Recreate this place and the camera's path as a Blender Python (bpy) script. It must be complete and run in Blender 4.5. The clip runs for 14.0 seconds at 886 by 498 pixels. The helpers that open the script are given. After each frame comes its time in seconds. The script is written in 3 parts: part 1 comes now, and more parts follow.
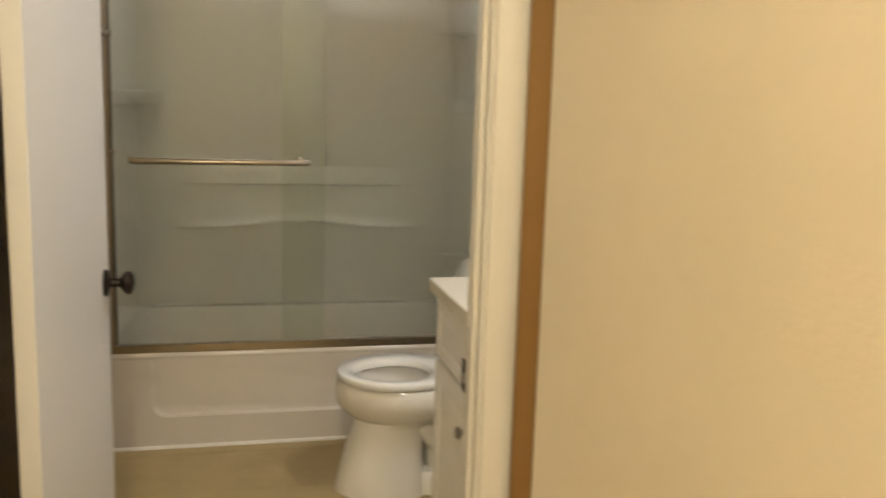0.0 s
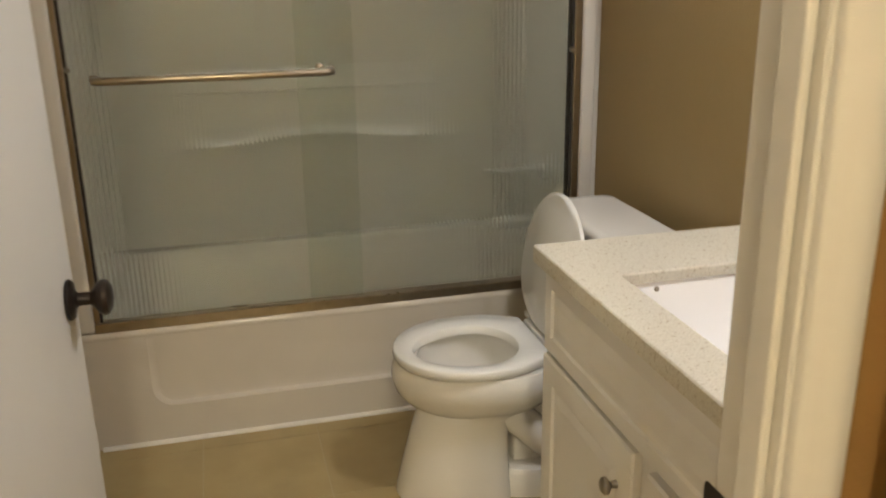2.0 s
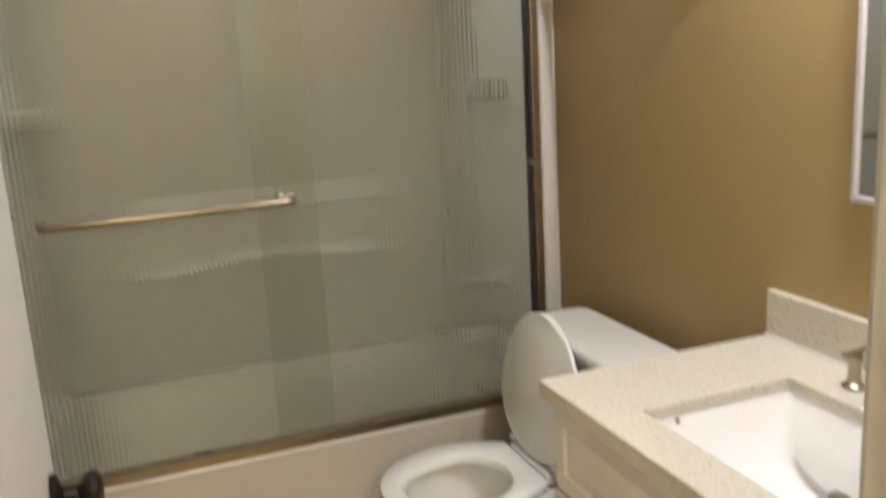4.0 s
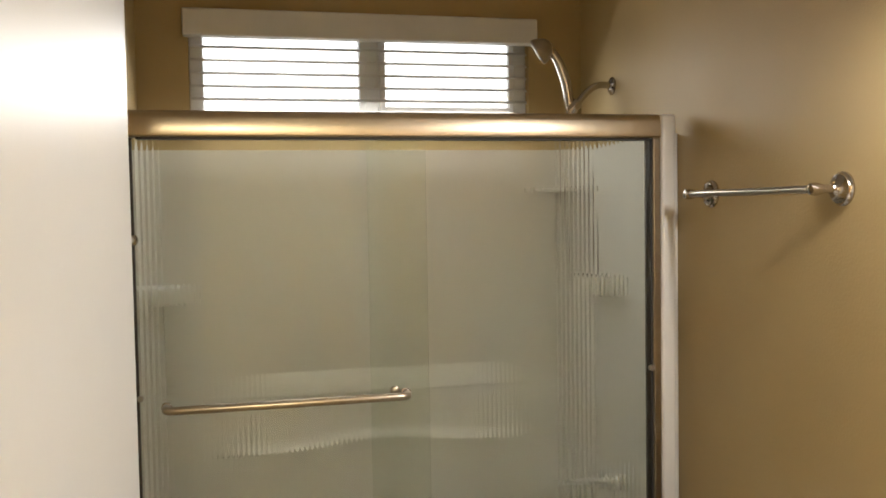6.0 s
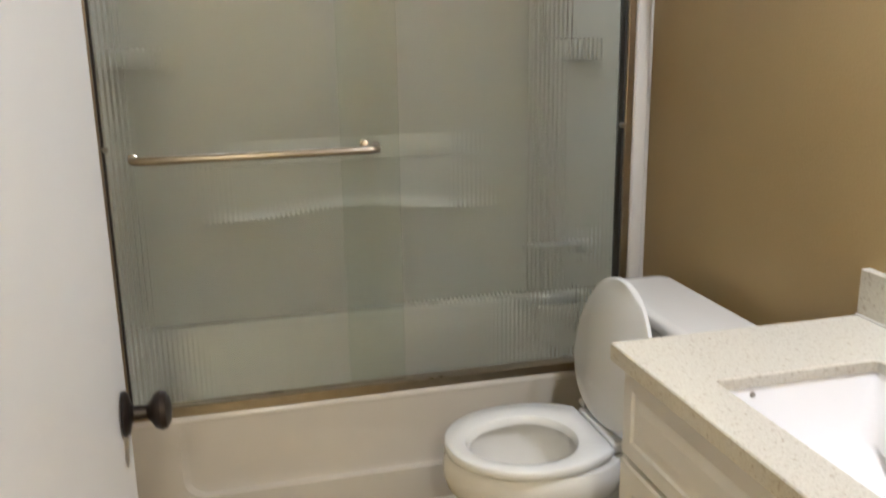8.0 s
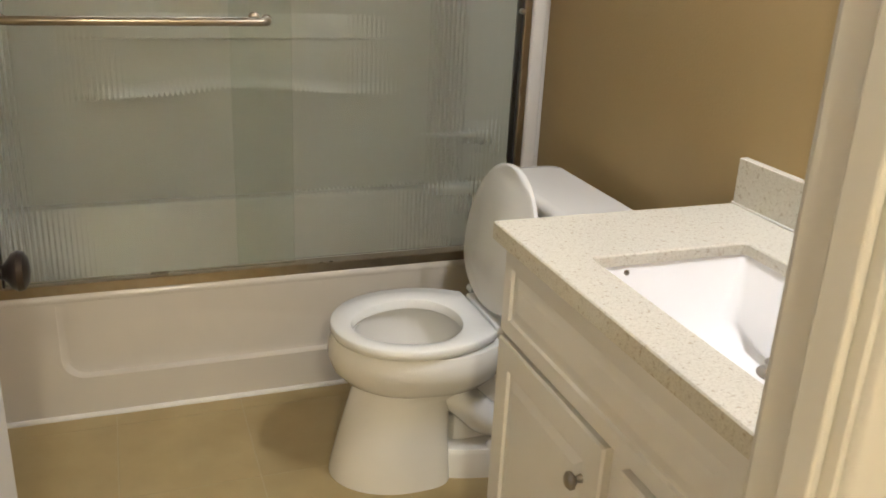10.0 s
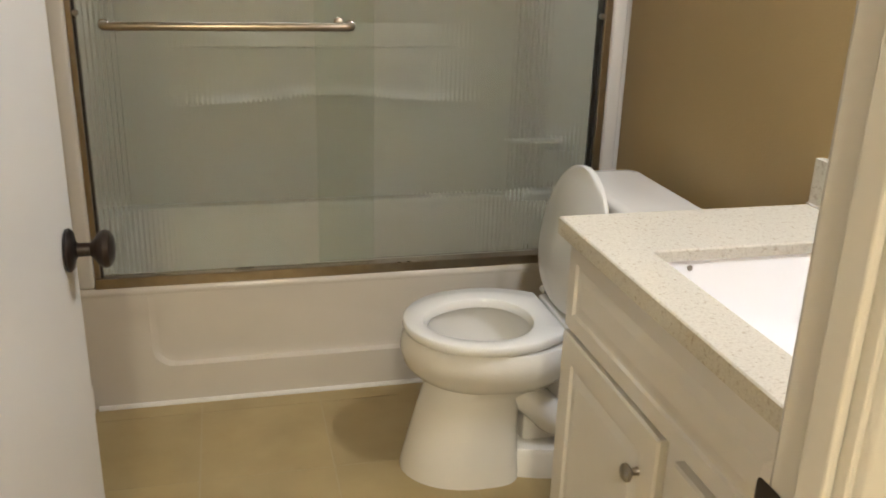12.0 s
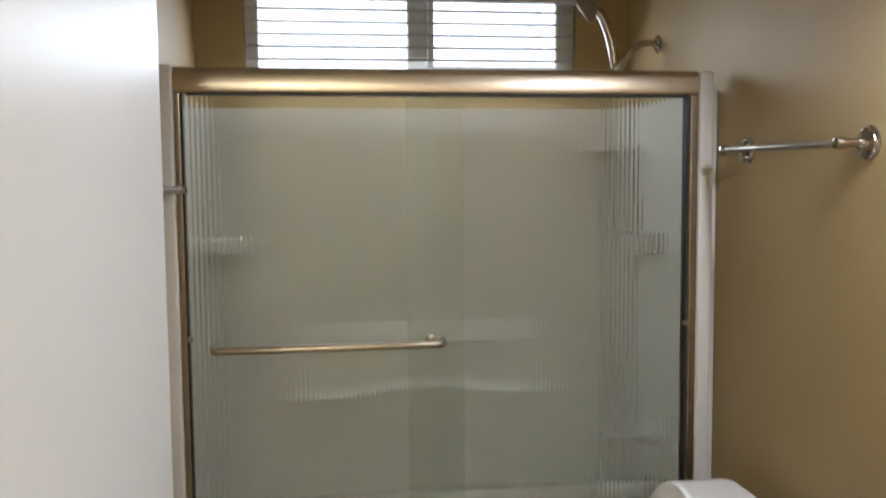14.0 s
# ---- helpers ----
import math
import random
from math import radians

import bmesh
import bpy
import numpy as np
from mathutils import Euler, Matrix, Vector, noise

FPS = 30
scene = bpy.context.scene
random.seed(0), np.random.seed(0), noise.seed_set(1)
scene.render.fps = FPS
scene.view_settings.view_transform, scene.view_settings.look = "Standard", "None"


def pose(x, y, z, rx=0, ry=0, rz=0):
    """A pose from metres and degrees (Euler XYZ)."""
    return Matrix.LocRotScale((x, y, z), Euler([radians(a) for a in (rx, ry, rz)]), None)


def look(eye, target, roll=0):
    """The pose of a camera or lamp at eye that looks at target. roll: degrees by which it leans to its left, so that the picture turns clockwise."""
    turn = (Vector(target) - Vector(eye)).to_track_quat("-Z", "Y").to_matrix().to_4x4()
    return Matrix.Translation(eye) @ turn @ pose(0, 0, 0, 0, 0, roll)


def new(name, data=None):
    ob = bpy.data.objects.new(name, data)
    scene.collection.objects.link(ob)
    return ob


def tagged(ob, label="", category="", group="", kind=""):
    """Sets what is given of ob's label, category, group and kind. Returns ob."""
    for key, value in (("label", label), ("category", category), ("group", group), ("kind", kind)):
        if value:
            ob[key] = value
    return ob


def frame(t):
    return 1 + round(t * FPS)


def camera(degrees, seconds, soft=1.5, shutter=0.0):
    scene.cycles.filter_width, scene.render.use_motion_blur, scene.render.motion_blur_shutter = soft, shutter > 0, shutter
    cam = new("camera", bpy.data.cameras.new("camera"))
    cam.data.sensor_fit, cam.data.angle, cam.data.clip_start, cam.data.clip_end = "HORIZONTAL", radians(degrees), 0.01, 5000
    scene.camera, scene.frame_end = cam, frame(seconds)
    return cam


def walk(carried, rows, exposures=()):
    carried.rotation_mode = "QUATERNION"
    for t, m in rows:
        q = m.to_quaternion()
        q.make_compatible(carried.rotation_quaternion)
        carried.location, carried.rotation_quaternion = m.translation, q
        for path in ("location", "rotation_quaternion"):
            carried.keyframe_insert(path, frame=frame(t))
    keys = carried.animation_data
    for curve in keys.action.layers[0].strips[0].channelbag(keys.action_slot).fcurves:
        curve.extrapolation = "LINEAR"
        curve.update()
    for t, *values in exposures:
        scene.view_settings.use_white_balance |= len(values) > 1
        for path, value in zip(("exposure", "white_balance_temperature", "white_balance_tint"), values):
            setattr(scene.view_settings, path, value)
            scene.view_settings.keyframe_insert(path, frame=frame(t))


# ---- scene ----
cam = camera(53.5, 14.0, soft=1.7, shutter=0.5)
PATH = [
    (0, (0.476, -3.225, 1.249), (0.938, -1.305, 0.929), 1.8),
    (0.5, (0.516, -3.08, 1.279), (0.774, -1.132, 0.908), 0.5),
    (1, (0.506, -2.881, 1.298), (0.771, -0.944, 0.877), 0.4),
    (1.5, (0.436, -2.639, 1.319), (0.815, -0.742, 0.811), 0.5),
    (2, (0.428, -2.421, 1.309), (0.897, -0.579, 0.687), -0.9),
    (2.5, (0.373, -2.285, 1.291), (1.004, -0.55, 0.521), -2.5),
    (3, (0.308, -2.267, 1.264), (1.091, -0.631, 0.421), -3.0),
    (3.5, (0.315, -2.266, 1.306), (1.088, -0.551, 0.628), -3.8),
    (4, (0.309, -2.274, 1.392), (0.986, -0.444, 0.95), -3.3),
    (4.2, (0.301, -2.276, 1.427), (0.941, -0.414, 1.077), -3.1),
    (6.3, (0.323, -2.263, 1.517), (0.762, -0.314, 1.427), -1.0),
    (6.5, (0.316, -2.267, 1.509), (0.756, -0.322, 1.359), -1.1),
    (7, (0.3, -2.272, 1.458), (0.743, -0.341, 1.188), -1.3),
    (7.5, (0.313, -2.282, 1.416), (0.76, -0.373, 1.022), -1.4),
    (8, (0.331, -2.265, 1.358), (0.813, -0.392, 0.85), -0.9),
    (8.5, (0.313, -2.253, 1.315), (0.879, -0.442, 0.684), 0.6),
    (9, (0.295, -2.257, 1.305), (0.938, -0.499, 0.601), 2.6),
    (9.2, (0.309, -2.243, 1.302), (0.976, -0.496, 0.594), 2.8),
    (11.3, (0.43, -2.331, 1.286), (1.038, -0.559, 0.586), 2.6),
    (11.5, (0.432, -2.323, 1.266), (0.993, -0.53, 0.579), 2.5),
    (12, (0.416, -2.336, 1.268), (0.875, -0.511, 0.59), 1.7),
    (12.5, (0.417, -2.335, 1.274), (0.801, -0.479, 0.637), 0.8),
    (13, (0.434, -2.34, 1.317), (0.759, -0.438, 0.791), -0.6),
    (13.5, (0.434, -2.358, 1.44), (0.725, -0.406, 1.117), -0.8),
    (14, (0.409, -2.359, 1.482), (0.689, -0.385, 1.319), -0.5),
]
walk(cam, [(t, look(eye, target, roll)) for t, eye, target, roll in PATH], exposures=[(0.0, 0.58, 6500, 10), (0.6, 0.32, 6550, 10), (1.5, 0.38, 6600, 10), (2.3, 0.60, 6250, 10), (3.0, 0.70, 6050, 10), (4.0, 0.76, 6150, 10),
    (6.3, 0.88, 6450, 10), (7.0, 0.86, 6150, 10), (8.0, 0.84, 5700, 10), (8.6, 0.83, 5600, 10), (9.0, 0.84, 5800, 10), (11.5, 0.80, 6050, 10), (12.5, 0.78, 5950, 10), (13.5, 0.70, 5500, 10), (14.0, 0.68, 5500, 10)])

# ---- world and lights ----
world = bpy.data.worlds.new("world")
scene.world = world
world.use_nodes = True
wn = world.node_tree
sky = wn.nodes.new("ShaderNodeTexSky")
sky.sky_type, sky.sun_disc = "NISHITA", False
sky.dust_density = 5.0
sky.sun_elevation, sky.sun_rotation = radians(38), radians(200)
wn.links.new(sky.outputs["Color"], wn.nodes["Background"].inputs["Color"])
wn.nodes["Background"].inputs["Strength"].default_value = 0.15


def lamp(name, kind, place, watts, colour, radius=0.05, target=None, size=(1, 1)):
    data = bpy.data.lights.new(name, kind)
    data.energy, data.color = watts, colour
    if kind == "AREA":
        data.shape, data.size, data.size_y = "RECTANGLE", size[0], size[1]
    elif kind == "SUN":
        data.angle = radians(10)
    else:
        data.shadow_soft_size = radius
    ob = new(name, data)
    ob.matrix_world = look(place, target) if target else pose(*place)
    return ob


lamp("sun", "SUN", (0.5, 6, 6), 1.2, (1, 0.96, 0.9), target=(0.7, 0.0, 0.0))
# three bulbs of the bar above the mirror
for yy in (-1.14, -1.30, -1.46):
    bulb = lamp("vanity_bulb", "SPOT", (1.43, yy, 2.02), 12.2, (1.0, 0.955, 0.925), 0.045, target=(1.20, yy + 0.06, 1.0))
    bulb.data.spot_size, bulb.data.spot_blend = radians(172), 0.7
# hall ceiling lamp behind the walker
lamp("hall_bulb", "POINT", (0.30, -3.72, 2.30), 56.0, (1.0, 0.88, 0.65), 0.08)
# daylight in the window's opening
lamp("window_daylight", "AREA", (0.755, 0.745, 1.95), 3.2, (1.0, 0.99, 0.96), target=(0.755, -0.15, 1.05), size=(1.08, 0.26))


# ---- materials ----
def mat(name, colour, rough=0.5, metal=0.0, spot=None, scale=8.0, amount=0.5, bump=0.0, bump_scale=200.0, vary=0.0, **more):
    m = bpy.data.materials.new(name)
    m.use_nodes = True
    nt, b = m.node_tree, m.node_tree.nodes["Principled BSDF"]
    b.inputs["Roughness"].default_value, b.inputs["Metallic"].default_value = rough, metal
    for k, v in more.items():
        b.inputs[k.replace("_", " ")].default_value = v
    tc = nt.nodes.new("ShaderNodeTexCoord")
    co = tc.outputs["Object"]
    c2 = spot or tuple(x * 0.9 for x in colour)
    n1 = nt.nodes.new("ShaderNodeTexNoise")
    n1.inputs["Scale"].default_value, n1.inputs["Detail"].default_value = scale, 6
    nt.links.new(co, n1.inputs["Vector"])
    ramp = nt.nodes.new("ShaderNodeValToRGB")
    ramp.color_ramp.elements[0].position, ramp.color_ramp.elements[1].position = 0.5 - amount / 2, 0.5 + amount / 2
    ramp.color_ramp.elements[0].color, ramp.color_ramp.elements[1].color = (*c2, 1), (*colour, 1)
    nt.links.new(n1.outputs["Fac"], ramp.inputs["Fac"])
    out = ramp.outputs["Color"]
    if vary:
        info = nt.nodes.new("ShaderNodeObjectInfo")
        mr = nt.nodes.new("ShaderNodeMapRange")
        mr.inputs["To Min"].default_value, mr.inputs["To Max"].default_value = 1 - vary, 1 + vary
        hsv = nt.nodes.new("ShaderNodeHueSaturation")
        nt.links.new(info.outputs["Random"], mr.inputs["Value"])
        nt.links.new(mr.outputs["Result"], hsv.inputs["Value"])
        nt.links.new(out, hsv.inputs["Color"])
        out = hsv.outputs["Color"]
    nt.links.new(out, b.inputs["Base Color"])
    # roughness wear at a larger scale
    n3 = nt.nodes.new("ShaderNodeTexNoise")
    n3.inputs["Scale"].default_value, n3.inputs["Detail"].default_value = 3.0, 4
    nt.links.new(co, n3.inputs["Vector"])
    mr2 = nt.nodes.new("ShaderNodeMapRange")
    mr2.inputs["To Min"].default_value, mr2.inputs["To Max"].default_value = max(rough - 0.06, 0.02), rough + 0.06
    nt.links.new(n3.outputs["Fac"], mr2.inputs["Value"])
    nt.links.new(mr2.outputs["Result"], b.inputs["Roughness"])
    if bump:
        n2 = nt.nodes.new("ShaderNodeTexNoise")
        n2.inputs["Scale"].default_value, n2.inputs["Detail"].default_value = bump_scale, 3
        nt.links.new(co, n2.inputs["Vector"])
        bp = nt.nodes.new("ShaderNodeBump")
        bp.inputs["Strength"].default_value, bp.inputs["Distance"].default_value = bump, 0.002
        nt.links.new(n2.outputs["Fac"], bp.inputs["Height"])
        nt.links.new(bp.outputs["Normal"], b.inputs["Normal"])
    return m


M_TAN = mat("tan_wall_paint", (0.44, 0.325, 0.148), 0.55, spot=(0.405, 0.298, 0.132), scale=2.5, bump=0.35, bump_scale=150)
M_HALL = mat("cream_wall_paint", (0.72, 0.65, 0.50), 0.6, spot=(0.67, 0.605, 0.46), scale=2.5, bump=0.3, bump_scale=150)
# dark brown holds the shade of the narrow slot beside the door casing
M_BROWN = mat("shaded_wall_brown", (0.31, 0.17, 0.05), 0.6, scale=3, bump=0.3, bump_scale=150)
M_CEIL = mat("ceiling_paint", (0.72, 0.66, 0.56), 0.8, scale=3, bump=0.5, bump_scale=90)
M_DOOR = mat("white_door_enamel", (0.65, 0.64, 0.615), 0.38, spot=(0.61, 0.60, 0.57), scale=3, bump=0.12, bump_scale=60)
M_TRIM = mat("white_trim_enamel", (0.63, 0.61, 0.56), 0.4, spot=(0.585, 0.565, 0.515), scale=5, bump=0.1, bump_scale=60)
M_TUB = mat("tub_acrylic", (0.60, 0.565, 0.50), 0.22, spot=(0.57, 0.535, 0.47), scale=3, bump=0.02, bump_scale=20)
M_SURR = mat("surround_fibreglass", (0.68, 0.655, 0.60), 0.3, spot=(0.65, 0.63, 0.575), scale=2, bump=0.03, bump_scale=20)
M_PORC = mat("porcelain", (0.79, 0.775, 0.735), 0.09, spot=(0.77, 0.755, 0.71), scale=4)
M_SINK = mat("sink_porcelain", (0.92, 0.915, 0.905), 0.08, spot=(0.885, 0.88, 0.865), scale=4)
M_SEAT = mat("seat_plastic", (0.79, 0.79, 0.765), 0.10, spot=(0.78, 0.78, 0.75), scale=4)
M_NICKEL = mat("brushed_nickel", (0.42, 0.36, 0.275), 0.29, 1.0, spot=(0.36, 0.305, 0.23), scale=30, bump=0.08, bump_scale=300)
M_CHROME = mat("chrome", (0.72, 0.70, 0.68), 0.12, 1.0, spot=(0.66, 0.64, 0.62), scale=20)
# lighter copy of brushed_nickel; the bulbs' light on the header is in its colour
M_HEADER = mat("lit_nickel_header", (0.52, 0.44, 0.32), 0.30, 1.0, spot=(0.47, 0.395, 0.285), scale=30, bump=0.06, bump_scale=300)
M_SATIN = mat("satin_chrome", (0.82, 0.81, 0.80), 0.34, 1.0, spot=(0.78, 0.77, 0.76), scale=20)
M_STEEL = mat("satin_steel", (0.42, 0.38, 0.33), 0.30, 1.0, spot=(0.36, 0.33, 0.28), scale=30)
M_POLISHED = mat("polished_nickel", (0.50, 0.455, 0.41), 0.16, 1.0, spot=(0.44, 0.40, 0.36), scale=20)
M_BRONZE = mat("oil_rubbed_bronze", (0.035, 0.025, 0.02), 0.35, 0.6, spot=(0.02, 0.015, 0.012), scale=20)
M_GASKET = mat("black_gasket", (0.025, 0.02, 0.015), 0.6, scale=30)
M_CAB = mat("white_cabinet_lacquer", (0.76, 0.74, 0.70), 0.33, spot=(0.72, 0.70, 0.655), scale=5, bump=0.06, bump_scale=80)
M_TILE = mat("tan_floor_tile", (0.43, 0.338, 0.165), 0.33, spot=(0.35, 0.268, 0.122), scale=6, amount=0.45, bump=0.15, bump_scale=60, vary=0.025)
M_GROUT = mat("floor_grout", (0.46, 0.385, 0.235), 0.8, scale=40)
M_CARPET = mat("hall_carpet", (0.36, 0.28, 0.19), 0.95, scale=60, bump=0.6, bump_scale=400)
M_VINYL = mat("white_window_vinyl", (0.74, 0.74, 0.72), 0.4, scale=6)
M_SLAT = mat("white_blind_slat", (0.70, 0.69, 0.66), 0.45, scale=10)
M_QUARTZ = mat("speckled_quartz", (0.71, 0.685, 0.585), 0.20, spot=(0.62, 0.58, 0.485), scale=210, amount=0.5)
nt = M_QUARTZ.node_tree
old = nt.nodes["Principled BSDF"].inputs["Base Color"].links[0].from_socket
for size, low, high, tint in ((120.0, 0.60, 0.68, (0.40, 0.33, 0.22)), (300.0, 0.55, 0.66, (0.47, 0.43, 0.34))):
    fleck = nt.nodes.new("ShaderNodeTexNoise")
    fleck.inputs["Scale"].default_value, fleck.inputs["Detail"].default_value = size, 3
    nt.links.new(next(n for n in nt.nodes if n.type == "TEX_COORD").outputs["Object"], fleck.inputs["Vector"])
    span = nt.nodes.new("ShaderNodeMapRange")
    span.inputs["From Min"].default_value, span.inputs["From Max"].default_value = low, high
    span.inputs["To Max"].default_value = 0.62
    nt.links.new(fleck.outputs["Fac"], span.inputs["Value"])
    mix = nt.nodes.new("ShaderNodeMix")
    mix.data_type = "RGBA"
    nt.links.new(span.outputs["Result"], mix.inputs[0])
    nt.links.new(old, mix.inputs[6])
    mix.inputs[7].default_value = (*tint, 1)
    old = mix.outputs[2]
nt.links.new(old, nt.nodes["Principled BSDF"].inputs["Base Color"])
M_MIRROR = mat("mirror_silver", (0.86, 0.87, 0.87), 0.03, 1.0, spot=(0.85, 0.86, 0.86), scale=2)
M_GREY = mat("pale_mirror_frame", (0.66, 0.64, 0.66), 0.35, 0.2, scale=20)
M_CAULK = mat("white_caulk", (0.78, 0.76, 0.71), 0.5, scale=30)


def glass(name, tint, rough, ior=1.45):
    m = bpy.data.materials.new(name)
    m.use_nodes = True
    b = m.node_tree.nodes["Principled BSDF"]
    b.inputs["Base Color"].default_value = (*tint, 1)
    b.inputs["Roughness"].default_value, b.inputs["IOR"].default_value = rough, ior
    b.inputs["Transmission Weight"].default_value = 1.0
    return m


M_GLASS = glass("reeded_green_glass", (0.90, 0.935, 0.90), 0.045)
M_PANE = glass("clear_window_glass", (0.97, 0.98, 0.98), 0.0)


# ---- mesh helpers ----
def part(name, bm, material, parent=None, label="", smooth=False):
    bmesh.ops.recalc_face_normals(bm, faces=bm.faces)
    me = bpy.data.meshes.new(name)
    bm.to_mesh(me)
    bm.free()
    me.materials.append(material)
    if smooth:
        me.shade_smooth()
        if smooth != "all":
            me.set_sharp_from_angle(angle=radians(smooth if smooth is not True else 40))
    ob = new(name, me)
    if parent is not None:
        ob.parent = parent
        ob.matrix_parent_inverse = parent.matrix_basis.inverted() if parent.parent is None else Matrix()
    if label:
        ob["label"] = label
    return ob


def thing(name, label, category, group="", kind="", base=(0, 0, 0)):
    ob = new(name)
    ob.location = base
    return tagged(ob, label, category, group, kind)


def box(x0, x1, y0, y1, z0, z1, bevel=0.0, seg=2, bm=None):
    bm = bm or bmesh.new()
    made = bmesh.ops.create_cube(bm, size=1.0)["verts"]
    for v in made:
        v.co = Vector(((x0 + x1) / 2 + v.co.x * (x1 - x0), (y0 + y1) / 2 + v.co.y * (y1 - y0), (z0 + z1) / 2 + v.co.z * (z1 - z0)))
    if bevel:
        edges = list({e for v in made for e in v.link_edges})
        bmesh.ops.bevel(bm, geom=edges, offset=bevel, segments=seg, affect="EDGES", profile=0.5)
    return bm


def rings(loops, close_start=True, close_end=True, bm=None):
    """A skin over rings of points that all have the same number of points."""
    bm = bm or bmesh.new()
    rows = [[bm.verts.new(p) for p in loop] for loop in loops]
    n = len(rows[0])
    for a, b in zip(rows, rows[1:]):
        for i in range(n):
            bm.faces.new((a[i], a[(i + 1) % n], b[(i + 1) % n], b[i]))
    if close_start:
        bm.faces.new(list(reversed(rows[0])))
    if close_end:
        bm.faces.new(rows[-1])
    return bm


def lathe(profile, origin, axis, seg=24, bm=None):
    """Profile of (distance along the axis, radius) turned round an axis."""
    ax = Vector(axis).normalized()
    u = ax.orthogonal().normalized()
    w = ax.cross(u)
    o = Vector(origin)
    loops = [[o + ax * d + (u * math.cos(a) + w * math.sin(a)) * max(r, 0.0004) for a in (2 * math.pi * i / seg for i in range(seg))] for d, r in profile]
    return rings(loops, bm=bm)


def smooth_path(points, steps=6):
    pts = [Vector(p) for p in points]
    out = []
    for i in range(len(pts) - 1):
        p0, p1, p2, p3 = pts[max(i - 1, 0)], pts[i], pts[i + 1], pts[min(i + 2, len(pts) - 1)]
        for k in range(steps):
            t = k / steps
            out.append(0.5 * (2 * p1 + (p2 - p0) * t + (2 * p0 - 5 * p1 + 4 * p2 - p3) * t * t + (3 * p1 - p0 - 3 * p2 + p3) * t ** 3))
    out.append(pts[-1])
    return out


def tube(points, radius, seg=12, bm=None, radii=None):
    pts = [Vector(p) for p in points]
    loops, u = [], None
    for i, p in enumerate(pts):
        d = (pts[min(i + 1, len(pts) - 1)] - pts[max(i - 1, 0)]).normalized()
        u = d.orthogonal().normalized() if u is None else (u - d * u.dot(d)).normalized()
        w = d.cross(u)
        r = radii[i] if radii else radius
        loops.append([p + (u * math.cos(a) + w * math.sin(a)) * r for a in (2 * math.pi * k / seg for k in range(seg))])
    return rings(loops, bm=bm)


def framed_wall(axis, at, thick, u0, u1, z0, z1, openings):
    """A wall across the given axis with openings (u0, u1, z0, z1) through it."""
    bm = bmesh.new()

    def piece(a, b, c, d):
        if b - a > 1e-4 and d - c > 1e-4:
            if axis == "y":
                box(a, b, at, at + thick, c, d, bm=bm)
            else:
                box(at, at + thick, a, b, c, d, bm=bm)
    last = u0
    for a, b, c, d in openings:
        piece(last, a, z0, z1)
        piece(a, b, z0, c)
        piece(a, b, d, z1)
        last = b
    piece(last, u1, z0, z1)
    return bm


def structure(name, bm, material, label, category):
    return tagged(part(name, bm, material), label, category, kind="structure")


# ---- plan ----
FLOOR = -0.025
XR = 1.558          # right wall of the bathroom
XL = 0.0            # left wall
YB = 0.80           # back wall behind the tub
YD0, YD1 = -1.835, -1.745   # wall with the doorway
DX0, DX1 = 0.098, 0.880   # faces of the door jambs
HX = 0.956          # right wall of the hall
CEIL = 2.44
GX0, GX1 = 0.046, 1.472   # ends of the shower door frame

bath_floor = structure("floor", box(XL, XR, YD1 + 0.002, 0.02, FLOOR - 0.06, FLOOR - 0.0014), M_GROUT, "tan square floor tiles with pale faint joints", "floor")
structure("floor_hall", box(-0.9, HX, -4.9, YD1, FLOOR - 0.06, FLOOR - 0.002), M_CARPET, "tan carpet of the hall", "floor")
structure("ceiling", box(-0.1, XR + 0.1, YD1, YB + 0.1, CEIL, CEIL + 0.08), M_CEIL, "plain off-white bathroom ceiling", "ceiling")
structure("ceiling_hall", box(-1.0, HX + 0.1, -5.0, YD1 - 0.001, CEIL, CEIL + 0.08), M_CEIL, "plain off-white hall ceiling", "ceiling")
structure("wall_east", box(XR, XR + 0.1, YD1, YB + 0.1, -0.1, CEIL), M_TAN, "tan painted wall with light orange-peel texture", "wall")
structure("wall_west", box(XL - 0.1, XL, YD1, YB + 0.1, -0.1, CEIL), M_TAN, "tan painted wall behind the open door", "wall")
WX0, WX1, WZ0, WZ1 = 0.167, 1.355, 1.82, 2.18
structure("wall_north", framed_wall("y", YB, 0.12, XL, XR, -0.1, CEIL, [(WX0, WX1, WZ0, WZ1)]), M_TAN, "tan painted wall with a wide window above the tub", "wall")
DOOR_H = 2.04
# wall colour darkened to carry the slot's shade
structure("wall_south", framed_wall("y", YD0 + 0.002, YD1 - YD0 - 0.004, -0.9, XR, -0.1, CEIL, [(DX0 - 0.02, DX1 + 0.02, -0.1, DOOR_H + 0.02)]), M_BROWN, "wall round the bathroom doorway, slot shade put into its dark brown", "wall")
structure("wall_hall_east", box(HX, HX + 0.12, -5.0, -1.90, -0.1, CEIL + 0.05, 0.018, 4), M_HALL, "cream painted hall wall with a rounded corner", "wall")
# unseen piece added to shut the back of the shaded slot
structure("wall_hall_return", box(1.075, 1.092, -1.899, YD0 + 0.001, -0.1, CEIL), M_BROWN, "unseen return closing the slot beside the doorway, same shaded brown", "wall")
structure("wall_hall_west", box(-1.0, -0.9, -5.0, YD0, -0.1, CEIL), M_HALL, "cream painted hall wall", "wall")
structure("wall_hall_south", box(-1.0, HX + 0.1, -5.1, -5.0, -0.1, CEIL), M_HALL, "cream painted wall at the hall's end", "wall")


